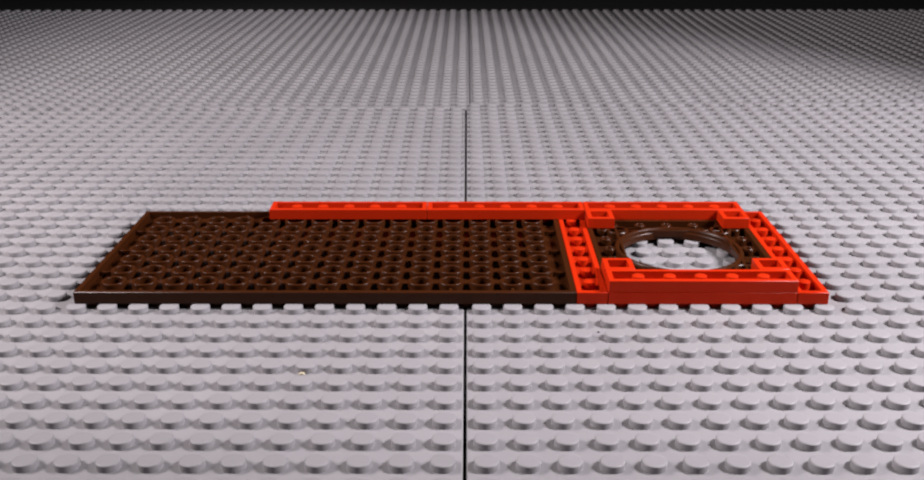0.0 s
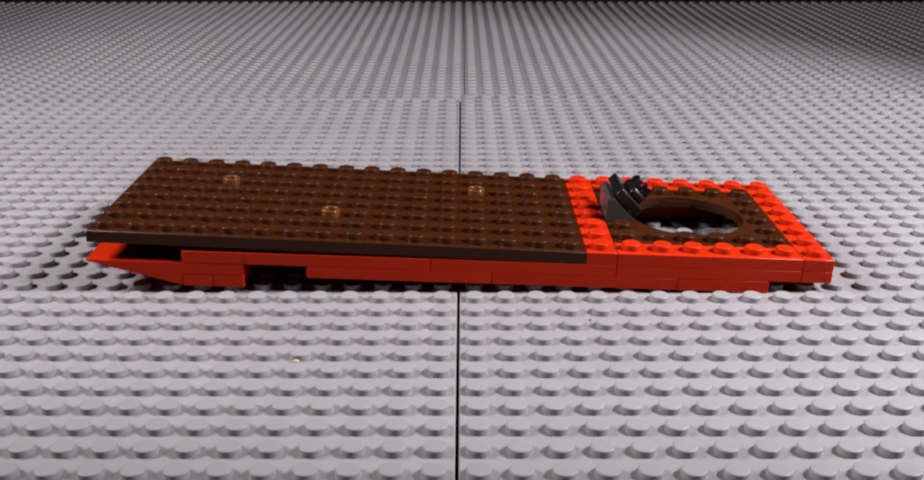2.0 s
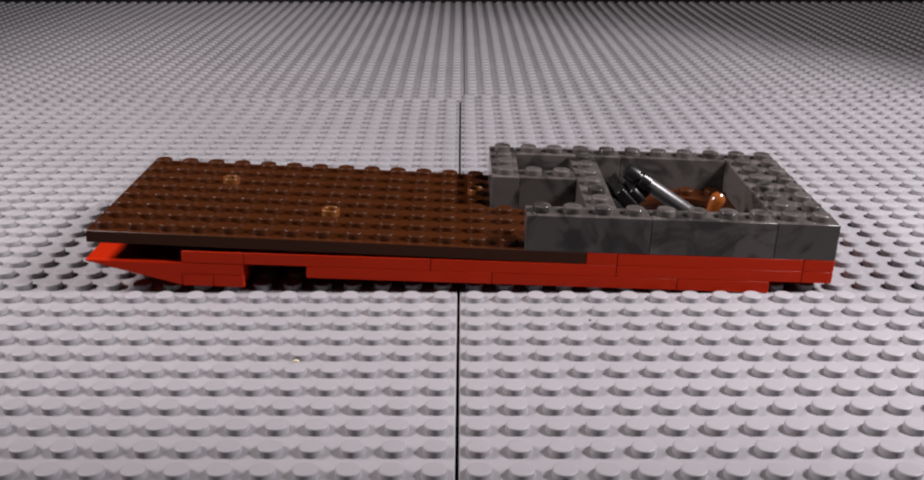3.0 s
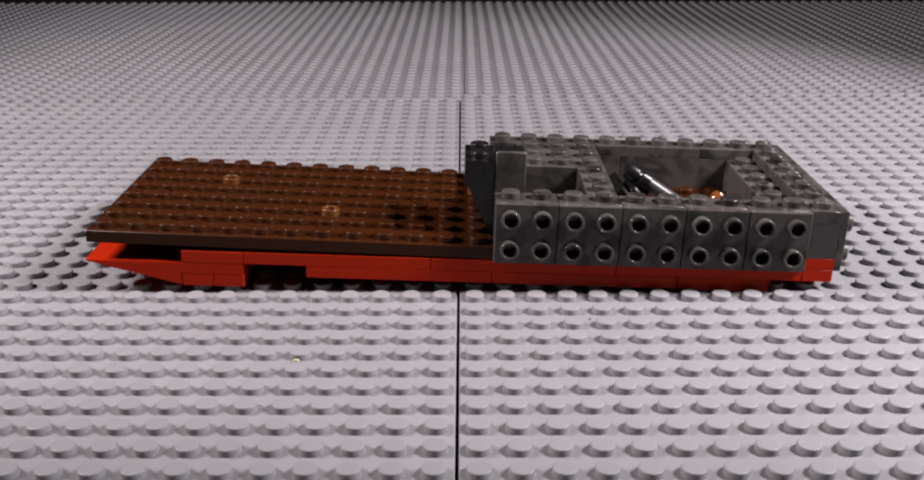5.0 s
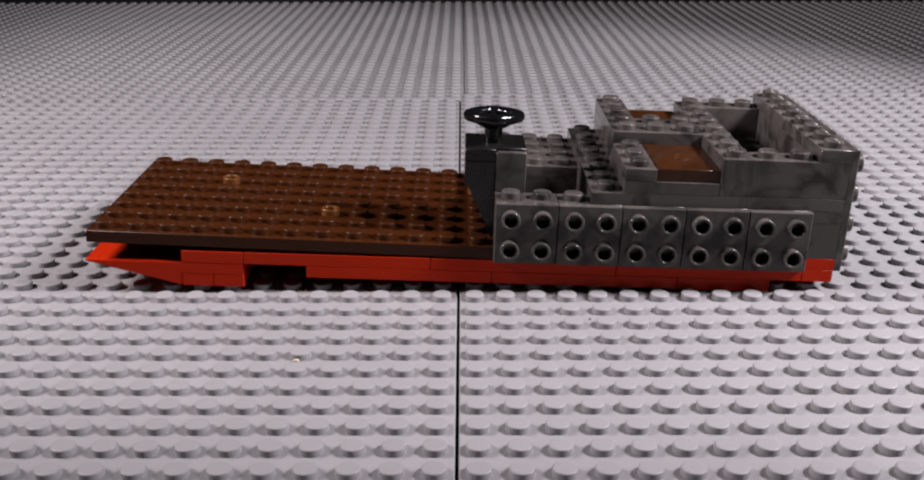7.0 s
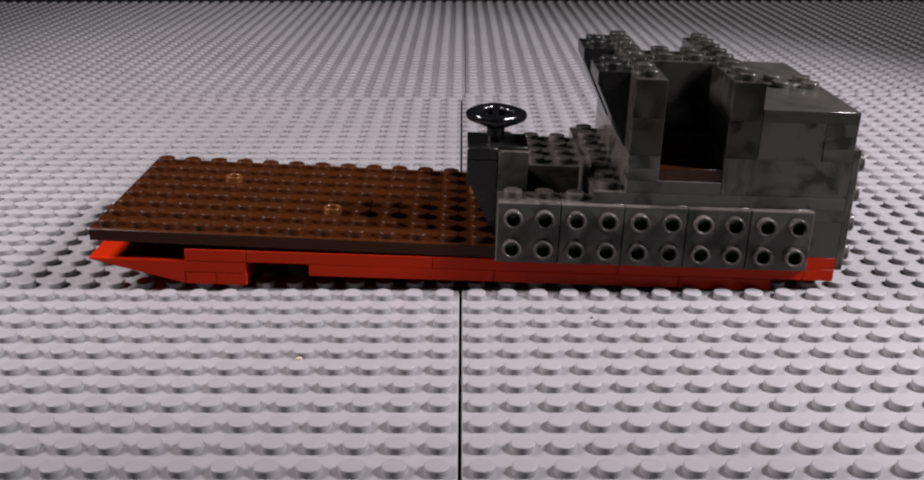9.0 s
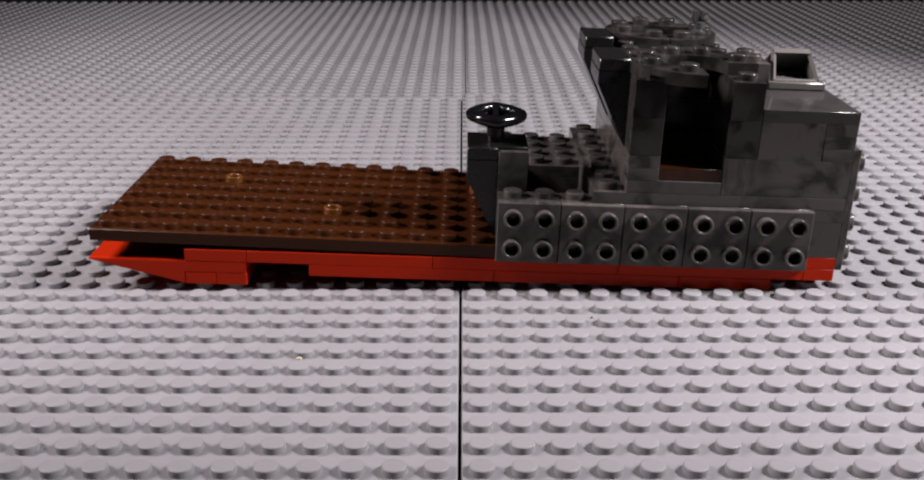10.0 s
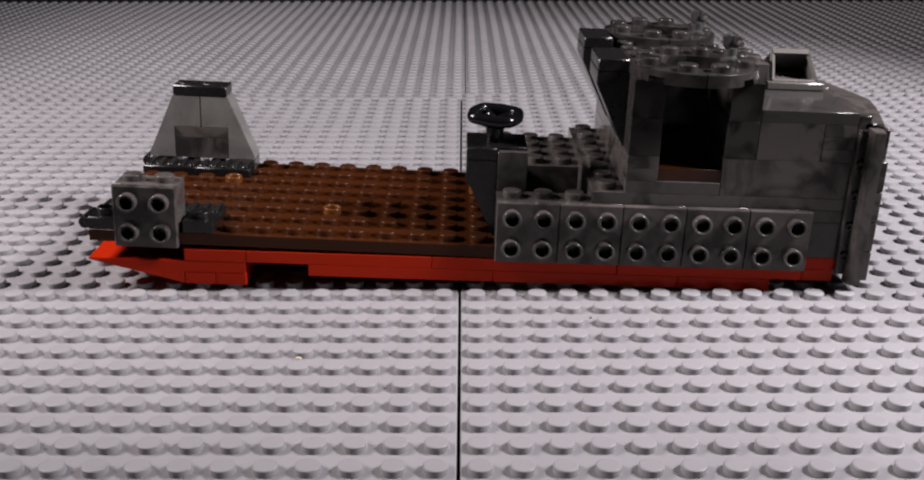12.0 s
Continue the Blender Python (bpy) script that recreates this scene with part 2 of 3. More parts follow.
def ring_plate(u, v, z, when):
    """The square brown plate with a round hole."""
    g = Geo()
    k, R = 48, 2.0

    def sq(i, half):
        a = 2 * math.pi * i / k
        c, s = math.cos(a), math.sin(a)
        d = half / max(abs(c), abs(s))
        return (3 + d * c, 3 + d * s)
    o, w = [sq(i, 2.99) for i in range(k)], [sq(i, 2.82) for i in range(k)]
    circ = lambda r: [(3 + r * math.cos(2 * math.pi * i / k), 3 + r * math.sin(2 * math.pi * i / k)) for i in range(k)]
    lift = lambda pts, zz: [(x, y, zz) for x, y in pts]
    g.rings([lift(circ(R), 0.4), lift(o, 0.4), lift(o, 0.0), lift(w, 0.0), lift(w, 0.26), lift(circ(R + 0.24), 0.26),
             lift(circ(R + 0.24), 0.05), lift(circ(R + 0.21), 0.01), lift(circ(R + 0.16), 0.0), lift(circ(R + 0.1), 0.01), lift(circ(R + 0.07), 0.05),
             lift(circ(R + 0.06), 0.13), lift(circ(R + 0.02), 0.15), lift(circ(R), 0.19), lift(circ(R), 0.4)], False, False)
    for a, b in ((1.1, 1.1), (4.9, 1.1), (1.1, 4.9), (4.9, 4.9)):
        g.lathe([(0.3, 0.27), (0.3, 0.03), (0.33, 0.0), (0.38, 0.0), (0.405, 0.03), (0.405, 0.27)], 18, pose(a, b, 0), cap0=False, cap1=False)
    for a in (1, 5):
        for j in (1, 2, 3, 4, 5):
            g.lathe([(0.2, 0.27), (0.2, 0.02), (0.18, 0), (0.13, 0.0), (0.115, 0.02), (0.11, 0.2)], 14, pose(0.55 if a == 1 else 5.45, j, 0), cap0=False)
            g.lathe([(0.2, 0.27), (0.2, 0.02), (0.18, 0), (0.13, 0.0), (0.115, 0.02), (0.11, 0.2)], 14, pose(j, 0.55 if a == 1 else 5.45, 0), cap0=False)
    for a in (1.0, 4.92):
        g.box(a, 0.1, 0.02, a + 0.08, 5.9, 0.3, 0.01)
    for a in (1.0, 4.92):
        g.box(1.0, a, 0.05, 5.0, a + 0.08, 0.3, 0.01)
    ob = custom("toy_ring_plate", g, BROWN, "dark brown square plate with a large round hole", "toy plate", u, v, z, when, True)
    studs(ob, [(i + 0.5, j + 0.5, 0.4) for i in range(6) for j in range(6) if (i - 2.5) ** 2 + (j - 2.5) ** 2 > 6], BROWN)


ring_plate(17, 1, -0.4, -1)
for v, times in ((0, (-1, -1, -1, 0.35)), (7, (0.15, 0.05, -1, 0.45))):
    brick(6, 1, 0.4, RED, R1, 5, v, -0.8, times[0], True)
    brick(6, 1, 0.4, RED, R1, 11, v, -0.8, times[1], True)
    brick(6, 1, 0.4, RED, R1, 17, v, -0.8, times[2], True)
    w = 1 if v == 0 else 6
    brick(1, 1, 0.4, RED, R1, 17, w, -0.8, -1, True)
    brick(1, 1, 0.4, RED, R1, 22, w, -0.8, -1, True)
    brick(2, 1, 0.4, RED, R1, 5, w, -0.8, times[3], True)
brick(2, 2, 0.4, RED, "small square red plate under the deck", 12, 3, -0.8, 0.25, True)
for v in (0, 6):
    brick(2, 2, 0.4, RED, R1, 3, 0, 0, 0.55, True, turn=place(3, v + 2, -0.4) @ pose(0, 0, 0, 180))


def bow_wedge(v, when):
    """A bow slope with a studded tongue, studs down."""
    g = Geo()
    g.prism([(-0.1, 0.0), (-0.1, 0.05), (3, 0.8), (3, 0.4), (4.98, 0.4), (4.98, 0.0)], 0.01, 3.99)
    ob = custom("toy_wedge", g, RED, "bright red plastic bow wedge with a long smooth slope", "toy slope", 0, 0, 0, when, True, turn=place(0, v + 4, -0.8) @ pose(0, 0, 0, 180), bevel=0.025)
    studs(ob, [(i + 0.5, j + 0.5, 0.4) for i in (3, 4) for j in range(4)], RED)


bow_wedge(0, 0.65)
bow_wedge(4, 0.75)
for v, when in ((0, 0.85), (4, 0.95)):
    for u in (3, 4):
        brick(1, 4, 0.4, RED, "smooth red plastic tile under the bow", u, 0, 0, when, True, smooth_top=True, turn=place(u, v + 4, -1.2) @ pose(0, 0, 0, 180))
for v, times in ((0, (1.15, 1.05, 0.95)), (7, (1.35, 1.35, 1.25))):
    brick(6, 1, 0.4, RED, R1, 7, v, -1.2, times[0], True)
    brick(6, 1, 0.4, RED, R1, 13, v, -1.2, times[1], True)
    brick(3, 1, 0.4, RED, R1, 19, v, -1.2, times[2], True)
brick(1, 1, 0.4, RED, "tiny red plate under the deck", 17, 1, -1.2, 1.05, True)
brick(1, 4, 0.4, RED, R1, 23, 0, -0.8, 1.45, True)
brick(1, 4, 0.4, RED, R1, 23, 4, -0.8, 1.55, True)
brick(1, 4, 0.4, RED, R1, 23, 2, -1.2, 1.65, True)

# ---- grey superstructure: first course ----
G1 = "dark grey marbled plastic brick of the toy ship"
P1 = "dark grey marbled plastic plate of the toy ship"
brick(2, 4, 1.2, MARBLE, G1, 22, 4, 0, 2.35)
brick(2, 4, 1.2, MARBLE, G1, 22, 0, 0, 2.45)
brick(4, 1, 1.2, MARBLE, G1, 14, 7, 0, 2.55)
brick(4, 1, 1.2, MARBLE, G1, 18, 7, 0, 2.55)
brick(4, 1, 1.2, MARBLE, G1, 18, 0, 0, 2.65)
brick(4, 1, 1.2, MARBLE, G1, 14, 0, 0, 2.75)
brick(1, 6, 1.2, MARBLE, G1, 16, 1, 0, 2.85)
brick(2, 1, 1.2, MARBLE, G1, 14, 4, 0, 2.95)
brick(1, 4, 1.2, MARBLE, G1, 13, 4, 0, 2.95)
brick(1, 2, 1.2, MARBLE, G1, 13, 0, 0, 3.05)

# ---- crane gear in the round hold ----
g = Geo()
g.prism([(0.02, 0), (0.98, 0), (0.98, 0.12), (0.25, 0.85), (0.02, 0.85)], 0.01, 1.99)
ob = custom("toy_slope", g, GUN, "small dark grey slope beside the round hold", "toy slope", 17, 3, 0, 1.8, bevel=0.025)
studs(ob, [(0.62, 0.5, 0.46, 0, 45, 0), (0.62, 1.5, 0.46, 0, 45, 0)], GUN)

g = Geo()
tilt = pose(0.98, 0, 0.14, 0, 45, 0) @ pose(0, 0, 0)
g.box(-1.12, 0.03, 0.06, -0.02, 1.97, 0.42, 0.03, m=tilt)
g.box(-0.75, 0.35, 0.40, -0.1, 1.65, 0.72, 0.08, m=tilt)
for y in (0.62, 1.18):
    g.prism([(-0.72, 0.68), (-0.1, 0.68), (-0.1, 0.9), (-0.2, 1.05), (-0.28, 1.0), (-0.24, 0.86), (-0.42, 0.78), (-0.6, 0.86), (-0.56, 1.0), (-0.64, 1.05), (-0.76, 0.9)], y, y + 0.22, m=tilt)
custom("toy_clip_plate", g, DARK, "dark grey clip plate on the slope, jaws upward", "toy clip", 17, 3, 0, 1.9, bevel=0.025)


def rod(a, b, profile, g, segs=14):
    """A turned rod from a to b; profile: (radius, share of the length)."""
    a, b = Vector(a), Vector(b)
    q = (b - a).to_track_quat("Z", "Y").to_matrix().to_4x4()
    d = (b - a).length
    g.lathe([(r, s * d) for r, s in profile], segs, Matrix.Translation(a) @ q)


g = Geo()
head, foot = (17.85, 3.95, 1.55), (20.15, 3.5, 0.19)
rod(head, foot, [(0.2, 0.28), (0.26, 0.29), (0.26, 0.97), (0.22, 1.0)], g, 18)
ob = custom("toy_crane_arm", g, GUN, "gunmetal rod clipped slantwise above the hold", "toy crane arm", 0, 0, 0, 2.1, smooth=False)
g = Geo()
rod(head, foot, [(0.12, -0.08), (0.27, -0.05), (0.31, 0.0), (0.31, 0.1), (0.24, 0.12), (0.24, 0.15), (0.32, 0.17), (0.32, 0.28), (0.25, 0.285), (0.2, 0.34)], g, 14)
collar = new("collar", g.mesh("collar", DARK))
collar.parent = ob
g = Geo()
rod(foot, (20.72, 3.4, -0.16), [(0.15, -0.1), (0.24, 0.0), (0.31, 0.05), (0.31, 0.55), (0.24, 0.6), (0.24, 0.95), (0.18, 1.0)], g)
custom("toy_nozzle", g, AMBER, "copper coloured tip at the rod's lower end", "toy nozzle", 0, 0, 0, 2.15)
g = Geo()
rod((20.5, 3.3, -0.1), (21.0, 3.5, 1.02), [(0.12, 0.0), (0.13, 0.25), (0.2, 0.5), (0.27, 0.75), (0.26, 0.9), (0.15, 1.0)], g)
rod((20.42, 3.2, 0.0), (20.38, 3.1, -0.45), [(0.1, 0.0), (0.1, 1.0)], g)
custom("toy_lever", g, AMBER, "copper coloured lever with a rounded knob", "toy lever", 0, 0, 0, 2.25)


# ---- brackets whose studs face outward ----
def pierced_panel(g, x0, x1, z0, z1, y0, y1, holes, r=0.21):
    """An upright panel, front at y0, with a round hole through it in each cell of the 2 by 2 layout."""
    e = 0.022

    def ring(d, y):
        return [(x0 + d, y, z0 + d), (x1 - d, y, z0 + d), (x1 - d, y, z1 - d), (x0 + d, y, z1 - d)]
    g.rings([ring(0, y1), ring(0, y0 + e), ring(e, y0)], True, False)
    zs, xs = sorted({h[1] for h in holes}), sorted({h[0] for h in holes})
    xm, zm, k = (xs[0] + xs[1]) / 2, (zs[0] + zs[1]) / 2, 24
    for hx, hz in holes:
        ax, bx = (x0 + e, xm) if hx < xm else (xm, x1 - e)
        az, bz = (z0 + e, zm) if hz < zm else (zm, z1 - e)
        square, circle = [], []
        for i in range(k):
            t = 2 * math.pi * (i + 0.5) / k
            c, q = math.cos(t), math.sin(t)
            d = min(((bx - hx) if c > 0 else (ax - hx)) / c, ((bz - hz) if q > 0 else (az - hz)) / q)
            square.append((hx + d * c, hz + d * q))
            circle.append((hx + r * c, hz + r * q))
        corners = [(ax, az), (bx, az), (bx, bz), (ax, bz)]
        for c in corners:
            n = min(range(k), key=lambda i: (square[i][0] - c[0]) ** 2 + (square[i][1] - c[1]) ** 2)
            square[n] = c
        g.rings([[(x, y0, z) for x, z in square], [(x, y0, z) for x, z in circle], [(x, y1 - 0.03, z) for x, z in circle]], False, True)


def hollow_rim(mat):
    """The open tube of a side stud, whose bore runs on through the panel."""
    key = ("rim", mat.name)
    if key not in _cache:
        g = Geo()
        g.lathe([(0.307, -0.01), (0.307, 0.19), (0.303, 0.212), (0.292, 0.228), (0.275, 0.235), (0.25, 0.235), (0.232, 0.228), (0.22, 0.212), (0.213, 0.19), (0.21, -0.02)], 24, cap0=False, cap1=False)
        _cache[key] = g.mesh("stud", mat)
    return _cache[key]


def side_studs(parent, places, mat):
    for x, y, z in places:
        ob = new("stud", hollow_rim(mat))
        ob.parent = parent
        ob.matrix_basis = place(x, y, z, 90, 0, 0)


BRACKET_HOLES = [(x, z) for x in (0.5, 1.5) for z in (-0.1, -1.1)]


def bracket_mesh(mat):
    if "bracket" not in _cache:
        g = Geo()
        g.box(0.01, 0.0, 0.0, 1.99, 0.99, 0.4, 0.013)
        top = g.mesh("bracket", mat)
        g = Geo()
        pierced_panel(g, 0.012, 1.988, -1.6, 0.398, -0.22, 0.004, BRACKET_HOLES)
        _cache["bracket"] = top, g.mesh("side_panel", mat)
    return _cache["bracket"]


def bracket(when, turn, words):
    top, side = bracket_mesh(MARBLE)
    ob = tagged(new("toy_bracket", top), words, "toy bracket", "brackets round the ship")
    panel = new("side_panel", side)
    panel.parent = ob
    studs(ob, [(0.5, 0.5, 0.4), (1.5, 0.5, 0.4)], MARBLE)
    side_studs(panel, [(x, -0.22, z) for x, z in BRACKET_HOLES], MARBLE)
    return put(ob, when, turn)


B1 = "dark grey marbled bracket with four hollow side studs"
for i in range(5):
    bracket(3.45 + 0.1 * i, place(13 + 2 * i, 0, 1.2), B1)
for i in range(4):
    bracket(3.95 + 0.1 * i, place(24, 2 * i, 1.2, rz=90), "dark grey marbled lower stern bracket with hollow side studs")
brick(4, 1, 0.4, MARBLE, P1, 13, 7, 1.2, 3.35)
brick(4, 1, 0.4, MARBLE, P1, 17, 7, 1.2, 3.35)
brick(2, 1, 0.4, MARBLE, P1, 21, 7, 1.2, 3.35)
brick(3, 3, 0.4, MARBLE, P1, 14, 4, 1.2, 4.25)
brick(1, 3, 0.4, MARBLE, P1, 16, 1, 1.2, 4.3)
brick(1, 1, 0.4, MARBLE, P1, 13, 1, 1.2, 4.35)

# ---- steering post ----
g = Geo()
g.prism([(0.02, 2.6), (0.02, 1.85), (0.16, 1.7), (0.92, 0.1), (0.92, 0.0), (0.99, 0.0), (0.99, 2.6)], 0.01, 1.99)
ob = custom("toy_console", g, DARK, "black upside-down slope that carries the steering wheel", "toy slope", 12, 1, 0, 4.45, bevel=0.025)
studs(ob, [(0.5, 0.5, 2.6), (0.5, 1.5, 2.6)], DARK)
g = Geo()
shell(g, 1, 2, 1.6)
custom("toy_block", g, DARK, "tall black block behind the console", "toy brick", 13, 2, 0, 4.55)
g = Geo()
shell(g, 1, 1, 1.0)
custom("toy_block", g, DARK, "black smooth block behind the console", "toy brick", 13, 2, 1.6, 4.65)
g = Geo()
g.box(0.01, 0.0, 0, 0.99, 0.2, 1.32, 0.03)
g.box(0.01, 0.2, 0, 0.99, 0.98, 0.95, 0.03)
custom("toy_wall_brick", g, MARBLE, "small smooth grey wall brick beside the console", "toy brick", 13, 1, 1.6, 4.95)
g = Geo()
g.box(0.01, 0.22, 0, 1.98, 1.98, 0.4, 0.02)
g.box(0.01, 0.01, 0, 0.99, 0.24, 0.398, 0.02)
ob = custom("toy_tile", g, DARK, "smooth black tile on top of the console", "toy tile", 12, 1, 2.6, 5.05)
g = Geo()
g.lathe([(0.3, 0), (0.3, 0.66), (0.27, 0.69)], 18)
custom("toy_post", g, BLACK, "short black round post", "toy post", 12.92, 2, 3.0, 5.05)


def steering_wheel(when):
    g = Geo()
    k, n, R0, r = 64, 14, 0.76, 0.19
    ringv, faces = [], []
    for i in range(k):
        a = 2 * math.pi * i / k
        R = R0 * (1 + 0.06 * math.cos(4 * a) + 0.02 * math.cos(8 * a))
        for j in range(n):
            b = 2 * math.pi * j / n
            ringv.append(((R + r * math.cos(b)) * math.cos(a), (R + r * math.cos(b)) * math.sin(a), 0.2 + r * math.sin(b)))
            faces.append((i * n + j, ((i + 1) % k) * n + j, ((i + 1) % k) * n + (j + 1) % n, i * n + (j + 1) % n))
    g.add(ringv, faces)
    rim = tagged(new("toy_steering_wheel", g.mesh("rim", BLACK, True)), "glossy black toy steering wheel on its post", "steering wheel", "toy bricks")
    g = Geo()
    g.lathe([(0.27, -0.24), (0.31, -0.1), (0.29, 0.05), (0.2, 0.1), (0.1, 0.11)], 18)
    g.lathe([(0.2, -0.22), (0.4, -0.16), (0.62, -0.04), (0.78, 0.14), (0.68, 0.18), (0.5, 0.02), (0.1, -0.04)], 32)
    hub = new("hub", g.mesh("hub", BLACK, True))
    hub.parent = rim
    for i in range(4):
        g = Geo()
        g.box(0.15, -0.1, -0.02, 0.8, 0.1, 0.12, 0.03, m=pose(0, 0, 0, 0, -14, 90 * i))
        sp = new("spoke", g.mesh("spoke", BLACK))
        sp.parent = rim
    return rim


WHEEL = steering_wheel(5.15)

# ---- upper deck ----
brick(8, 8, 0.4, MARBLE, "large square dark grey marbled deck plate", 16, 0, 1.6, 5.25)
brick(4, 2, 0.4, MARBLE, P1, 17, 5, 2.0, 5.35)
brick(3, 1, 0.4, MARBLE, P1, 17, 7, 2.0, 5.35)
brick(4, 2, 0.4, MARBLE, P1, 17, 1, 2.0, 5.45)
brick(3, 1, 0.4, MARBLE, P1, 17, 0, 2.0, 5.55)
brick(1, 2, 0.4, MARBLE, P1, 20, 5, 2.4, 5.65)


def floor_tile(v, when):
    g = Geo()
    g.box(0.01, 0.09, 0, 1.99, 2.99, 0.4, 0.012)
    g.lathe([(0.32, 0.395), (0.3, 0.412), (0.2, 0.412)], 16, pose(1, 1.5, 0))
    custom("toy_tile", g, WOOD, "smooth reddish brown tile on the doorway's floor", "toy tile", 18, v, 2.4, when)


floor_tile(5, 5.75)
brick(1, 3, 0.4, MARBLE, P1, 17, 5, 2.4, 5.85)
brick(1, 2, 0.4, MARBLE, P1, 20, 1, 2.4, 5.95)
floor_tile(0, 6.05)
brick(1, 3, 0.4, MARBLE, P1, 17, 0, 2.4, 6.15)
brick(4, 1, 1.2, MARBLE, G1, 20, 7, 2.0, 6.15)
brick(1, 6, 1.2, MARBLE, G1, 23, 1, 2.0, 6.25)
brick(4, 1, 1.2, MARBLE, G1, 20, 0, 2.0, 6.35)
brick(4, 2, 1.2, MARBLE, G1, 17, 3, 2.0, 6.45)
for i, when in enumerate((6.75, 6.65, 6.55, 6.55)):
    bracket(when, place(24, 2 * i, 3.2, rz=90), "dark grey marbled stern bracket with four hollow side studs")
brick(1, 2, 0.4, MARBLE, P1, 20, 5, 2.8, 6.85)
brick(1, 3, 0.4, MARBLE, P1, 17, 5, 2.8, 6.95)
brick(1, 3, 0.4, MARBLE, P1, 17, 0, 2.8, 7.05)
brick(1, 2, 0.4, MARBLE, P1, 20, 1, 2.8, 6.95)
brick(1, 1, 0.4, MARBLE, P1, 23, 7, 3.6, 7.15)
brick(1, 7, 0.4, MARBLE, P1, 23, 0, 3.6, 7.25)
brick(1, 8, 0.4, MARBLE, P1, 23, 0, 4.0, 7.35)
brick(2, 1, 1.2, MARBLE, G1, 21, 7, 3.2, 7.45)
brick(2, 1, 1.2, MARBLE, G1, 21, 0, 3.2, 7.5)
# tower walls, two courses of bricks, with shade put into their colour
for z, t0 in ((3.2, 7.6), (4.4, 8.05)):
    brick(1, 3, 1.2, MARBLE_SHADED, "marbled grey brick of the tower, shade in its colour", 17, 5, z, t0)
    brick(1, 3, 1.2, MARBLE_SHADED, "marbled grey brick of the tower, shade in its colour", 20, 5, z, t0 + 0.1)
    brick(4, 2, 1.2, MARBLE_SHADED, "marbled grey brick of the tower, shade in its colour", 17, 3, z, t0 + 0.2)
    brick(1, 3, 1.2, MARBLE_SHADED, "marbled grey brick of the tower, shade in its colour", 17, 0, z, t0 + 0.3)
    brick(1, 3, 1.2, MARBLE_SHADED, "marbled grey brick of the tower, shade in its colour", 20, 0, z, t0 + 0.4)


def winglet(v, when):
    g = Geo()
    g.prism([(0.0, 2.4), (0.0, 2.0), (0.96, 0.05), (0.99, 0.0), (0.99, 2.4)], 0.01, 1.99)
    ob = custom("toy_inverted_slope", g, DARK, "dark grey upside-down slope leaning out from the tower", "toy slope", 16, v, 3.2, when, bevel=0.025)
    studs(ob, [(0.5, 0.5, 2.4), (0.5, 1.5, 2.4)], DARK)


winglet(5, 8.55)
winglet(1, 8.65)


# ---- roof ----
def roof_tile(v, when):
    g = Geo()
    g.box(0.01, 0.01, 0, 2.99, 3.99, 0.38, 0.01)
    ob = custom("toy_roof_tile", g, ROOF, "glossy dark grey roof tile with two studs at one end", "toy tile", 21, v, 4.4, when)
    studs(ob, [(x, 0.5 if v else 3.5, 0.38) for x in (1.5, 2.5)], ROOF)


roof_tile(4, 8.85)
roof_tile(0, 8.95)
SILVER = plastic("silver_grey_plastic", (0.085, 0.08, 0.074), 0.22)


def hatch(when):
    g = Geo()
    g.box(0.0, 0.0, 0.0, 1.9, 1.9, 0.24, 0.03)
    ob = custom("toy_hatch", g, SILVER, "silvery grey skylight frame on a square plate", "toy hatch", 21.95, 3.0, 4.8, when)
    a, b = Vector((0.2, 0.25, 0.26)), Vector((1.68, 0.25, 0.26))
    c, d = Vector((0.3, 0.95, 1.08)), Vector((1.5, 0.95, 1.08))
    for p, q, wide in ((a, c, 0.085), (b, d, 0.085), (c, d, 0.13), (a, b, 0.06)):
        g = Geo()
        rod(p, q, [(wide, 0.0), (wide, 1.0)], g, 4)
        bar = new("bar", g.mesh("bar", SILVER))
        bar.parent = ob
    for x0, x1 in ((0.02, 0.24), (1.56, 1.8)):
        g = Geo()
        g.rings([[(x0, 0.2, 0.23), (x0, 1.8, 0.23), (x0 + (0.28 if x0 < 1 else -0.05), 1.05, 1.1)],
                 [(x0 + 0.1, 0.2, 0.23), (x0 + 0.1, 1.8, 0.23), (x0 + (0.38 if x0 < 1 else 0.05), 1.05, 1.1)]])
        side = new("cheek", g.mesh("cheek", DARK if x0 < 1 else SILVER))
        side.parent = ob
    g = Geo()
    g.rings([[(0.3, 0.98, 1.06), (1.5, 0.98, 1.06), (1.62, 1.74, 0.3), (0.2, 1.74, 0.3)],
             [(0.3, 1.06, 1.1), (1.5, 1.06, 1.1), (1.62, 1.82, 0.33), (0.2, 1.82, 0.33)]])
    pane = new("rear_panel", g.mesh("rear_panel", SILVER))
    pane.parent = ob
    # added dark block that stands in for the shade inside the frame
    g = Geo()
    g.box(0.3, 1.2, 0.23, 1.55, 1.7, 0.36, 0.03)
    back = new("back", g.mesh("back", DARK))
    back.parent = ob


hatch(9.05)
brick(1, 2, 0.8, MARBLE, G1, 21, 3.2, 4.8, 9.25)


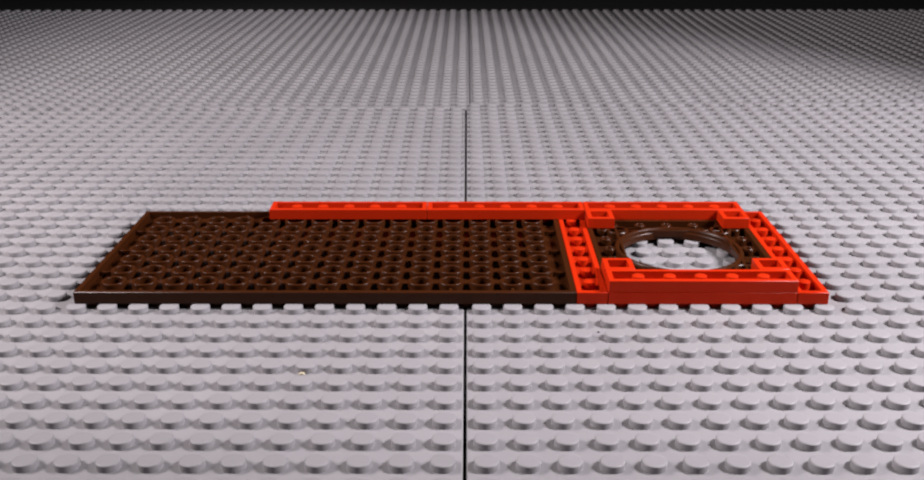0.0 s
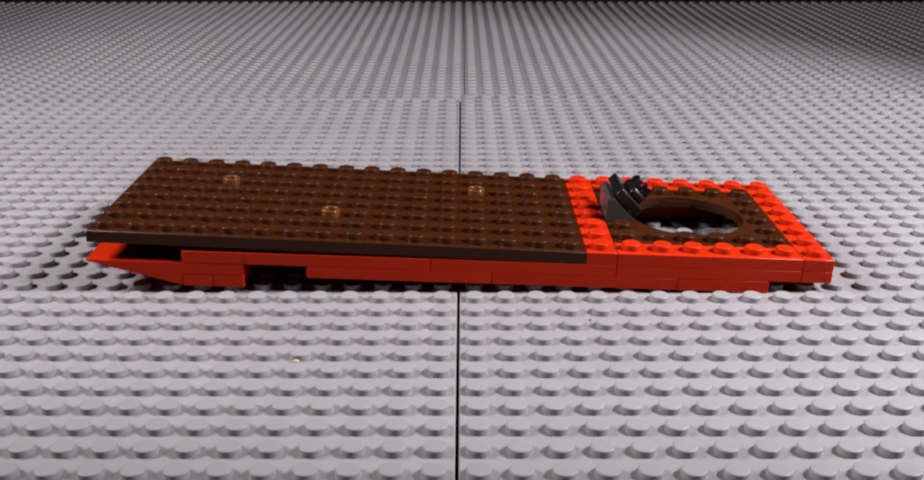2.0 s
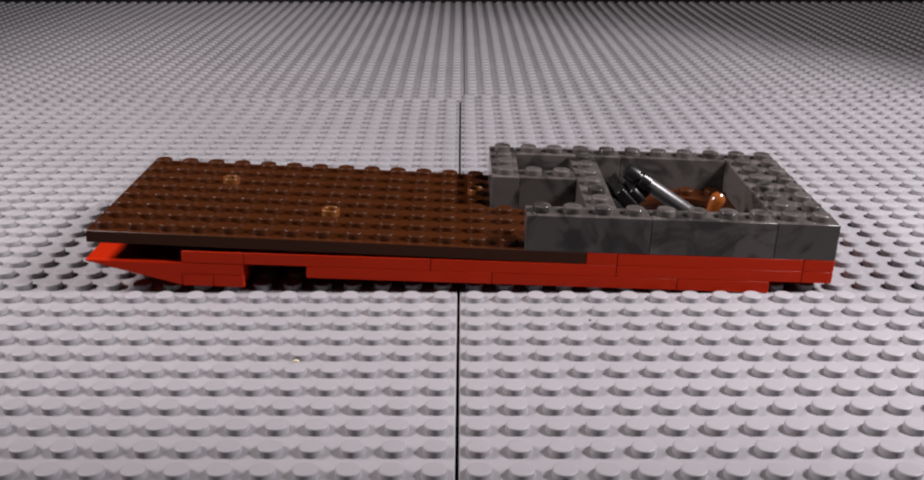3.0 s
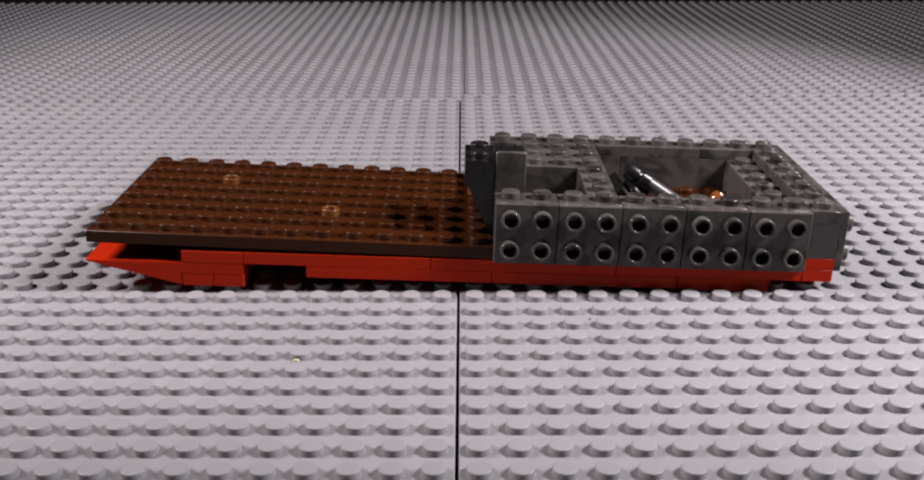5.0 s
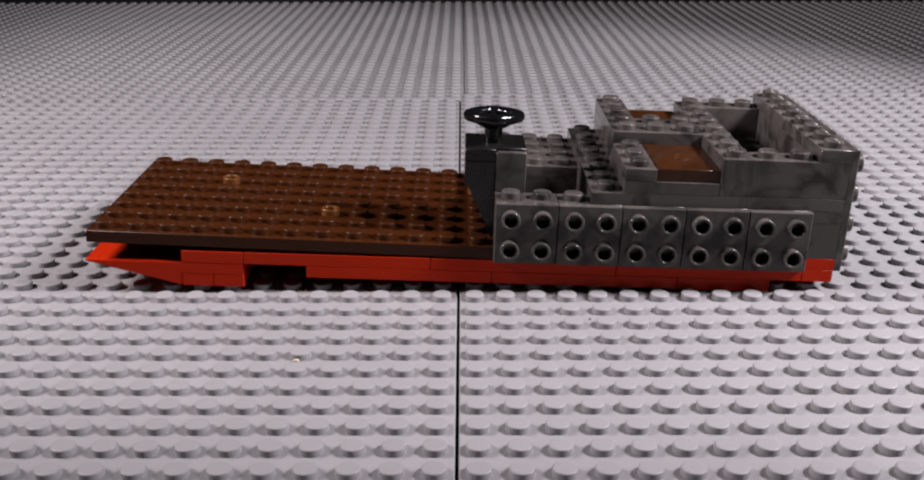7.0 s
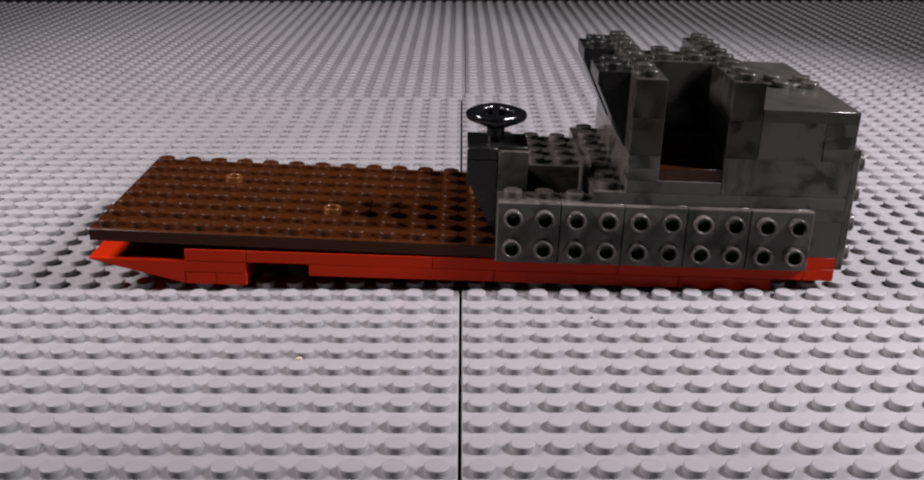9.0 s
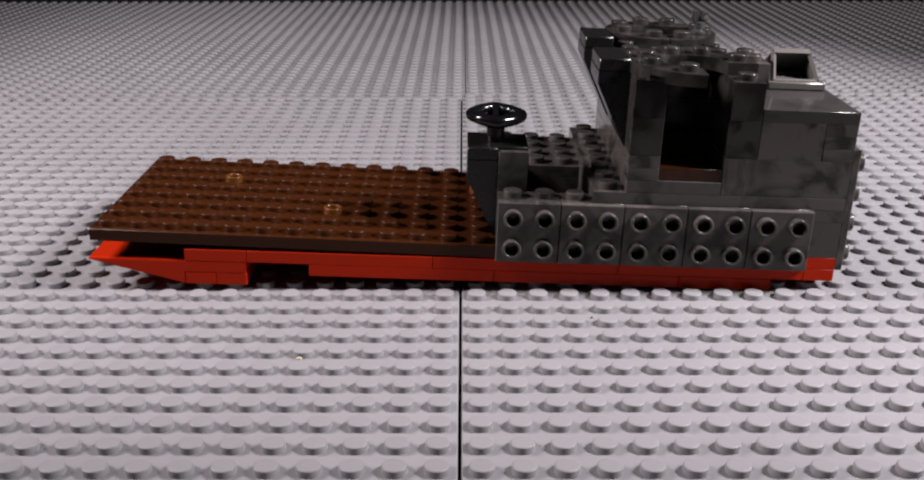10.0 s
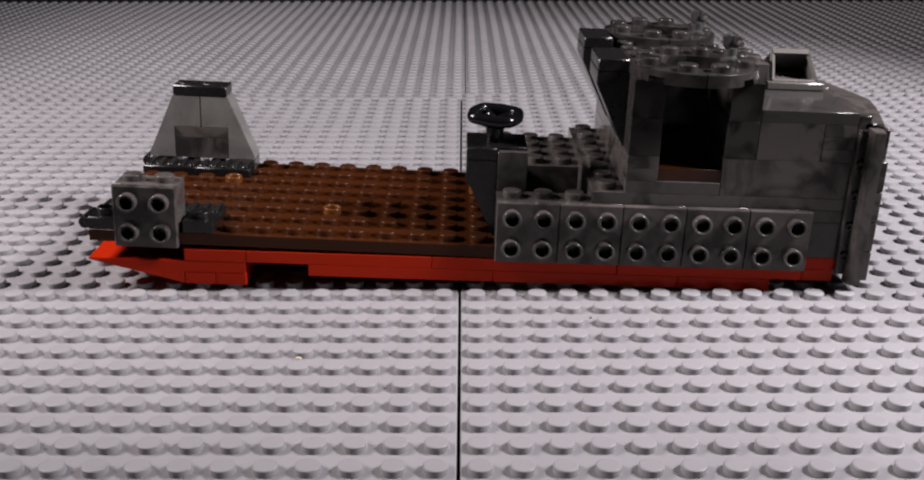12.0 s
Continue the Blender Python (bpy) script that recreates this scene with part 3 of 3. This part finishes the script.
def quarter(cu, cv, a0, when):
    """A quarter of the round tower rim, in the shade-darkened marbled grey."""
    g = Geo()
    ro, ri = 1.99, 1.05

    def arc(b0, b1, r0, r1, z0, z1, e, n):
        rings = []
        for i in range(n + 1):
            a = radians(a0 + b0 + (b1 - b0) * i / n)
            rings.append([(r * math.cos(a), r * math.sin(a), z) for r, z in ((r0, z0), (r1, z0), (r1, z1 - e), (r1 - e, z1), (r0, z1))])
        g.rings(rings)
    arc(0.5, 89.5, ri, ro, 0.19, 0.4, 0.025, 14)
    arc(0.5, 89.5, ri, ro - 0.3, 0.0, 0.192, 0.002, 14)
    arc(0.5, 37, ro - 0.3, ro, 0.0, 0.192, 0.002, 6)
    arc(53, 89.5, ro - 0.3, ro, 0.0, 0.192, 0.002, 6)
    ob = custom("toy_curved_plate", g, MARBLE_SHADED, "dark grey quarter-round plate on the tower's rim", "toy plate", cu, cv, 5.6, when)
    studs(ob, [(1.52 * math.cos(radians(a0 + b)), 1.52 * math.sin(radians(a0 + b)), 0.4) for b in (19, 71)], MARBLE_SHADED)


for v, when in ((5, 9.35), (1, 9.85)):
    g = Geo()
    g.box(0.01, 0.01, 0, 0.99, 1.99, 0.4, 0.03)
    custom("toy_tile", g, DARK, "smooth dark tile on the tower's leaning slope", "toy tile", 16, v, 5.6, when)
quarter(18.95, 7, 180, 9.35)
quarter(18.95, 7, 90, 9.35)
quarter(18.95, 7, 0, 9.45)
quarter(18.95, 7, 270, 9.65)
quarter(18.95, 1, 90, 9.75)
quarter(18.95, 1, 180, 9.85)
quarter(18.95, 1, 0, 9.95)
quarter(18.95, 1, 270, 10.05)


def tap(cu, cv, when):
    """A small clip on a round foot."""
    g = Geo()
    g.lathe([(0.3, 0), (0.3, 0.12), (0.2, 0.16), (0.2, 0.44), (0.14, 0.48)], 14)
    g.prism([(-0.27, 0.5), (-0.16, 0.36), (0.16, 0.4), (0.29, 0.56), (0.28, 0.76), (0.1, 0.82), (0.02, 0.7), (-0.1, 0.85), (-0.29, 0.8)], -0.15, 0.15)
    g.lathe([(0.15, -0.19), (0.15, 0.19)], 12, pose(0.13, 0, 0.64, 90))
    ob = custom("toy_tap", g, GUN, "small grey clip standing on the tower's rim", "toy clip", cu, cv, 6.0, when, bevel=0.025)
    g = Geo()
    g.lathe([(0.08, -0.24), (0.08, 0.0)], 10, pose(0.13, 0, 0.64, -90))
    pin = new("pin", g.mesh("pin", SILVER))
    pin.parent = ob
    pin.location.y = -0.42 * S


tap(20.2, 6.4, 9.55)
tap(20.15, 1.35, 10.15)


# ---- stern armour ----
def stern_block(v, when):
    g = Geo()
    g.box(0.22, 0.02, 0.0, 0.6, 3.98, 0.86, 0.02)
    g.box(0.01, 0.02, 0.4, 0.4, 3.98, 1.1, 0.02)
    ob = custom("toy_side_brick", g, MARBLE, "dark grey brick with studs facing astern", "toy brick", 24, v, 3.6, when)
    studs(ob, [(0.6, j + 0.5, 0.45, 0, 90, 0) for j in range(4)], MARBLE, True)


stern_block(4, 10.25)
stern_block(0, 10.25)


def stern_slope(v, when):
    g = Geo()
    # a solid core and a cap whose outer edge swings out towards the ship's middle line
    g.box(0.42, 0.02, 0.0, 1.04, 3.98, 0.98, 0.02)
    flip = (lambda y: y) if v < 2 else (lambda y: 4 - y)
    edge = [(0.3, 0.02), (0.82, 0.02), (1.02, 0.6), (1.28, 1.5), (1.56, 2.6), (1.84, 3.98), (0.3, 3.98)]
    g.rings([[(x, flip(y), 0.72) for x, y in edge], [(x, flip(y), 1.06 if x > 0.5 else 1.2) for x, y in edge]])
    custom("toy_stern_slope", g, MARBLE, "dark grey sloped piece capping the stern", "toy slope", 24, v, 3.3, when, bevel=0.01)


stern_slope(4, 10.45)
stern_slope(0, 10.45)
for z, when in ((2.3, 10.45), (1.3, 10.55), (0.3, 10.65), (-0.7, 10.75)):
    for v in (0, 4):
        g = Geo()
        g.box(0.66, 0.01 if v else -0.12, 0.012, 1.08, 3.98, 0.988, 0.025)
        for j in (0.15, 1.5, 2.5, 3.6):
            g.box(0.44, j, 0.25, 0.64, j + 0.3, 0.75, 0.03)
        custom("toy_armour_plate", g, MARBLE, "dark grey plate fixed upright on the stern", "toy plate", 24, v, z, when)
g = Geo()
g.rings([[(0.3, -0.02, z), (0.3, -0.36, z), (0.4, -0.5, z - d), (0.72, -0.5, z - d), (0.72, -0.14, z), (0.62, -0.13, z), (0.62, -0.02, z)] for z, d in ((-0.72, 0.0), (4.36, 0.06))])
ob = custom("toy_corner_panel", g, MARBLE, "tall dark grey corner panel standing at the stern", "toy panel", 24, 0, 0, 10.85, bevel=0.02)
g = Geo()
g.box(0.0, -0.2, -0.5, 0.06, -0.03, 4.3, 0.008)
edge = new("edge_strip", g.mesh("edge_strip", MARBLE))
edge.parent = ob
# dark strip behind the small studs, added for the recess's shade
g = Geo()
g.box(0.07, -0.1, -0.5, 0.31, -0.02, 4.28, 0.01)
backing = new("backing", g.mesh("backing", DARK))
backing.parent = ob
for z in (0.15, 1.15, 2.15, 3.15):
    ring = new("stud", hollow_rim(MARBLE))
    ring.parent = ob
    ring.matrix_basis = Matrix.LocRotScale(Vector((0.19, -0.1, z)) * S, Euler((radians(90), 0, 0)), (0.42, 0.42, 0.42))

# ---- bow gear, on the raised fore end of the deck ----
DECK = place(16, 0, 0) @ pose(0, 0, 0, 0, 0.7, 0) @ place(-16, 0, 0)


def fore(u, v, z, *turn):
    return DECK @ place(u, v, z, *turn)


D1 = "dark grey plastic plate on the foredeck"


def handle_plate(v, when):
    g = Geo()
    g.box(0.01, 0.02, 0, 0.98, 0.98, 0.39, 0.02)
    g.lathe([(0.2, 0.02), (0.2, 0.96)], 14, pose(-0.1, 1.0, 0.2, 90))
    g.box(-0.12, 0.03, 0.02, 0.1, 0.97, 0.38, 0.02)
    ob = custom("toy_handle_plate", g, DARK, "small dark plate with a rounded lip and one stud", "toy plate", 0, 0, 0, when, turn=fore(0, v, 0))
    studs(ob, [(0.5, 0.5, 0.39)], DARK, True)


def ribbed_tile(u, v, when):
    g = Geo()
    g.box(0.01, 0.01, 0, 1.99, 0.99, 0.32, 0.02)
    ob = custom("toy_grille_tile", g, DARK, "dark grey ribbed tile on the foredeck", "toy tile", 0, 0, 0, when, turn=fore(u, v, 0))
    for i in range(5):
        g = Geo()
        g.box(0.12 + 0.4 * i, 0.05, 0.31, 0.3 + 0.4 * i, 0.95, 0.4, 0.02)
        rib = new("rib", g.mesh("rib", DARK))
        rib.parent = ob


brick(1, 1, 0.4, MARBLE, "small grey plate with one stud on the foredeck", 3, 7, 0, 10.85, turn=fore(3, 7, 0))
ribbed_tile(2, 6, 10.95)
ribbed_tile(0, 6, 11.05)
handle_plate(7, 11.15)
ribbed_tile(2, 1, 11.25)
ribbed_tile(0, 1, 11.25)
handle_plate(0, 11.35)
brick(1, 1, 0.4, DARK, D1, 3, 0, 0, 11.35, turn=fore(3, 0, 0))
brick(2, 1, 0.8, MARBLE, "marbled grey brick of the small funnel", 1, 7, 0.4, 11.45, turn=fore(1, 7, 0.4))
brick(2, 1, 0.4, MARBLE, "marbled grey plate of the small funnel", 1, 7, 1.2, 11.55, turn=fore(1, 7, 1.2))
g = Geo()
g.box(0.01, 0.0, 0.4, 1.99, 0.98, 1.9, 0.02)
ob = custom("toy_bow_bracket", g, MARBLE, "grey bracket block with four hollow side studs", "toy bracket", 0, 0, 0, 11.65, turn=fore(0.9, 0, -0.34), group="brackets round the ship")
studs(ob, [(0.5, 0.5, 1.9), (1.5, 0.5, 1.9)], MARBLE)
g = Geo()
BOW_HOLES = [(x, z) for x in (0.5, 1.5) for z in (0.4, 1.4)]
pierced_panel(g, 0.012, 1.988, -0.12, 1.898, -0.22, 0.004, BOW_HOLES)
panel = new("side_panel", g.mesh("side_panel", MARBLE))
panel.parent = ob
side_studs(panel, [(x, -0.22, z) for x, z in BOW_HOLES], MARBLE)
FUNNEL = plastic("warm_grey_plastic", (0.12, 0.116, 0.108), 0.28, (0.075, 0.072, 0.068), 0.5)
for side, when in ((1, 11.75), (-1, 11.85)):
    g = Geo()
    g.prism([(side * x, z) for x, z in ((0.0, 1.2), (0.99, 1.2), (0.99, 0.0), (1.99, 0.0), (1.99, 0.12), (1.02, 2.4), (0.0, 2.4))], 0.01, 0.99)
    ob = custom("toy_funnel_slope", g, FUNNEL, "light grey marbled steep slope of the small funnel", "toy slope", 0, 0, 0, when, turn=fore(2, 7, 0.4), bevel=0.025)
    studs(ob, [(side * 0.5, 0.5, 2.4)], FUNNEL)
g = Geo()
g.box(0.0, 0.0, 0.0, 2.0, 0.98, 0.38, 0.03)
g.box(0.2, 0.3, 0.375, 0.9, 0.6, 0.4, 0.01)
g.box(1.1, 0.3, 0.375, 1.8, 0.6, 0.4, 0.01)
custom("toy_tile", g, DARK, "dark grey tile on top of the small funnel", "toy tile", 0, 0, 0, 11.95, turn=fore(1, 7, 2.8))


# ---- ways of the pieces ----
UPRIGHT = pose(-12.0 * S0, 0.5 * S0, 2.02 * S0, 0, 2.05, 0)
TURNED = pose(-12.6 * S0, 8.2 * S0, 0.2 * S0, 180, 0, 0)


def turning(k):
    """The hull in the hand, k of the way round."""
    a, b = TURNED.translation, UPRIGHT.translation
    mid = a.lerp(b, k) + Vector((0, (-4 * math.sin(math.pi * k)) * S, (5 * math.sin(math.pi * k)) * S))
    return Matrix.Translation(mid) @ pose(0, 0, 0, 180 * (1 - k), 2.05 * k, 0)


def resting_height(ob):
    """How far the thing's lowest point lies below its own origin."""
    low = 0.0
    for o in (ob, *ob.children_recursive):
        for c in o.bound_box:
            p = Vector(c)
            if o is not ob:
                p = o.matrix_basis @ p
            low = min(low, p.z)
    return -low


def motions():
    for i, (ob, when, local, hull) in enumerate(MOVES):
        # before its turn a piece waits in rows on the table, behind the camera
        away = pose((-66 + 11 * (i % 13)) * S, (-58 - 11 * (i // 13)) * S, -0.9 * S + resting_height(ob))
        rows = []
        start = 0
        if when > 0:
            start = round(when * FPS)
            rows += [(0, away), (start - 1, away)]
        if hull:
            first = FLAT if ob is deck else local
            rows += [(start, TURNED @ first), (51, TURNED @ first), (52, turning(1 / 3) @ local), (53, turning(2 / 3) @ local), (54, UPRIGHT @ local)]
        else:
            rows.append((start, UPRIGHT @ local))
        rows.append((360, UPRIGHT @ local))
        seen, clean = set(), []
        for k, m in rows:
            if k not in seen:
                seen.add(k)
                clean.append((k / FPS, m))
        walk(ob, clean)
    # the wheel is set down and nudged round as the ship grows
    rest = UPRIGHT @ place(12.92, 2, 3.66)
    away = pose(-77 * S, -58 * S, -0.8 * S)
    spin = [(0, away), (153, away)]
    for k, a in ((154, 0), (158, 0), (160, 28), (166, 28), (169, 2), (300, 2), (306, 14), (312, 28), (360, 28)):
        spin.append((k, rest @ pose(0, 0, 0, -5 if k < 250 else 3, 0, a)))
    walk(WHEEL, [(k / FPS, m) for k, m in spin])


motions()
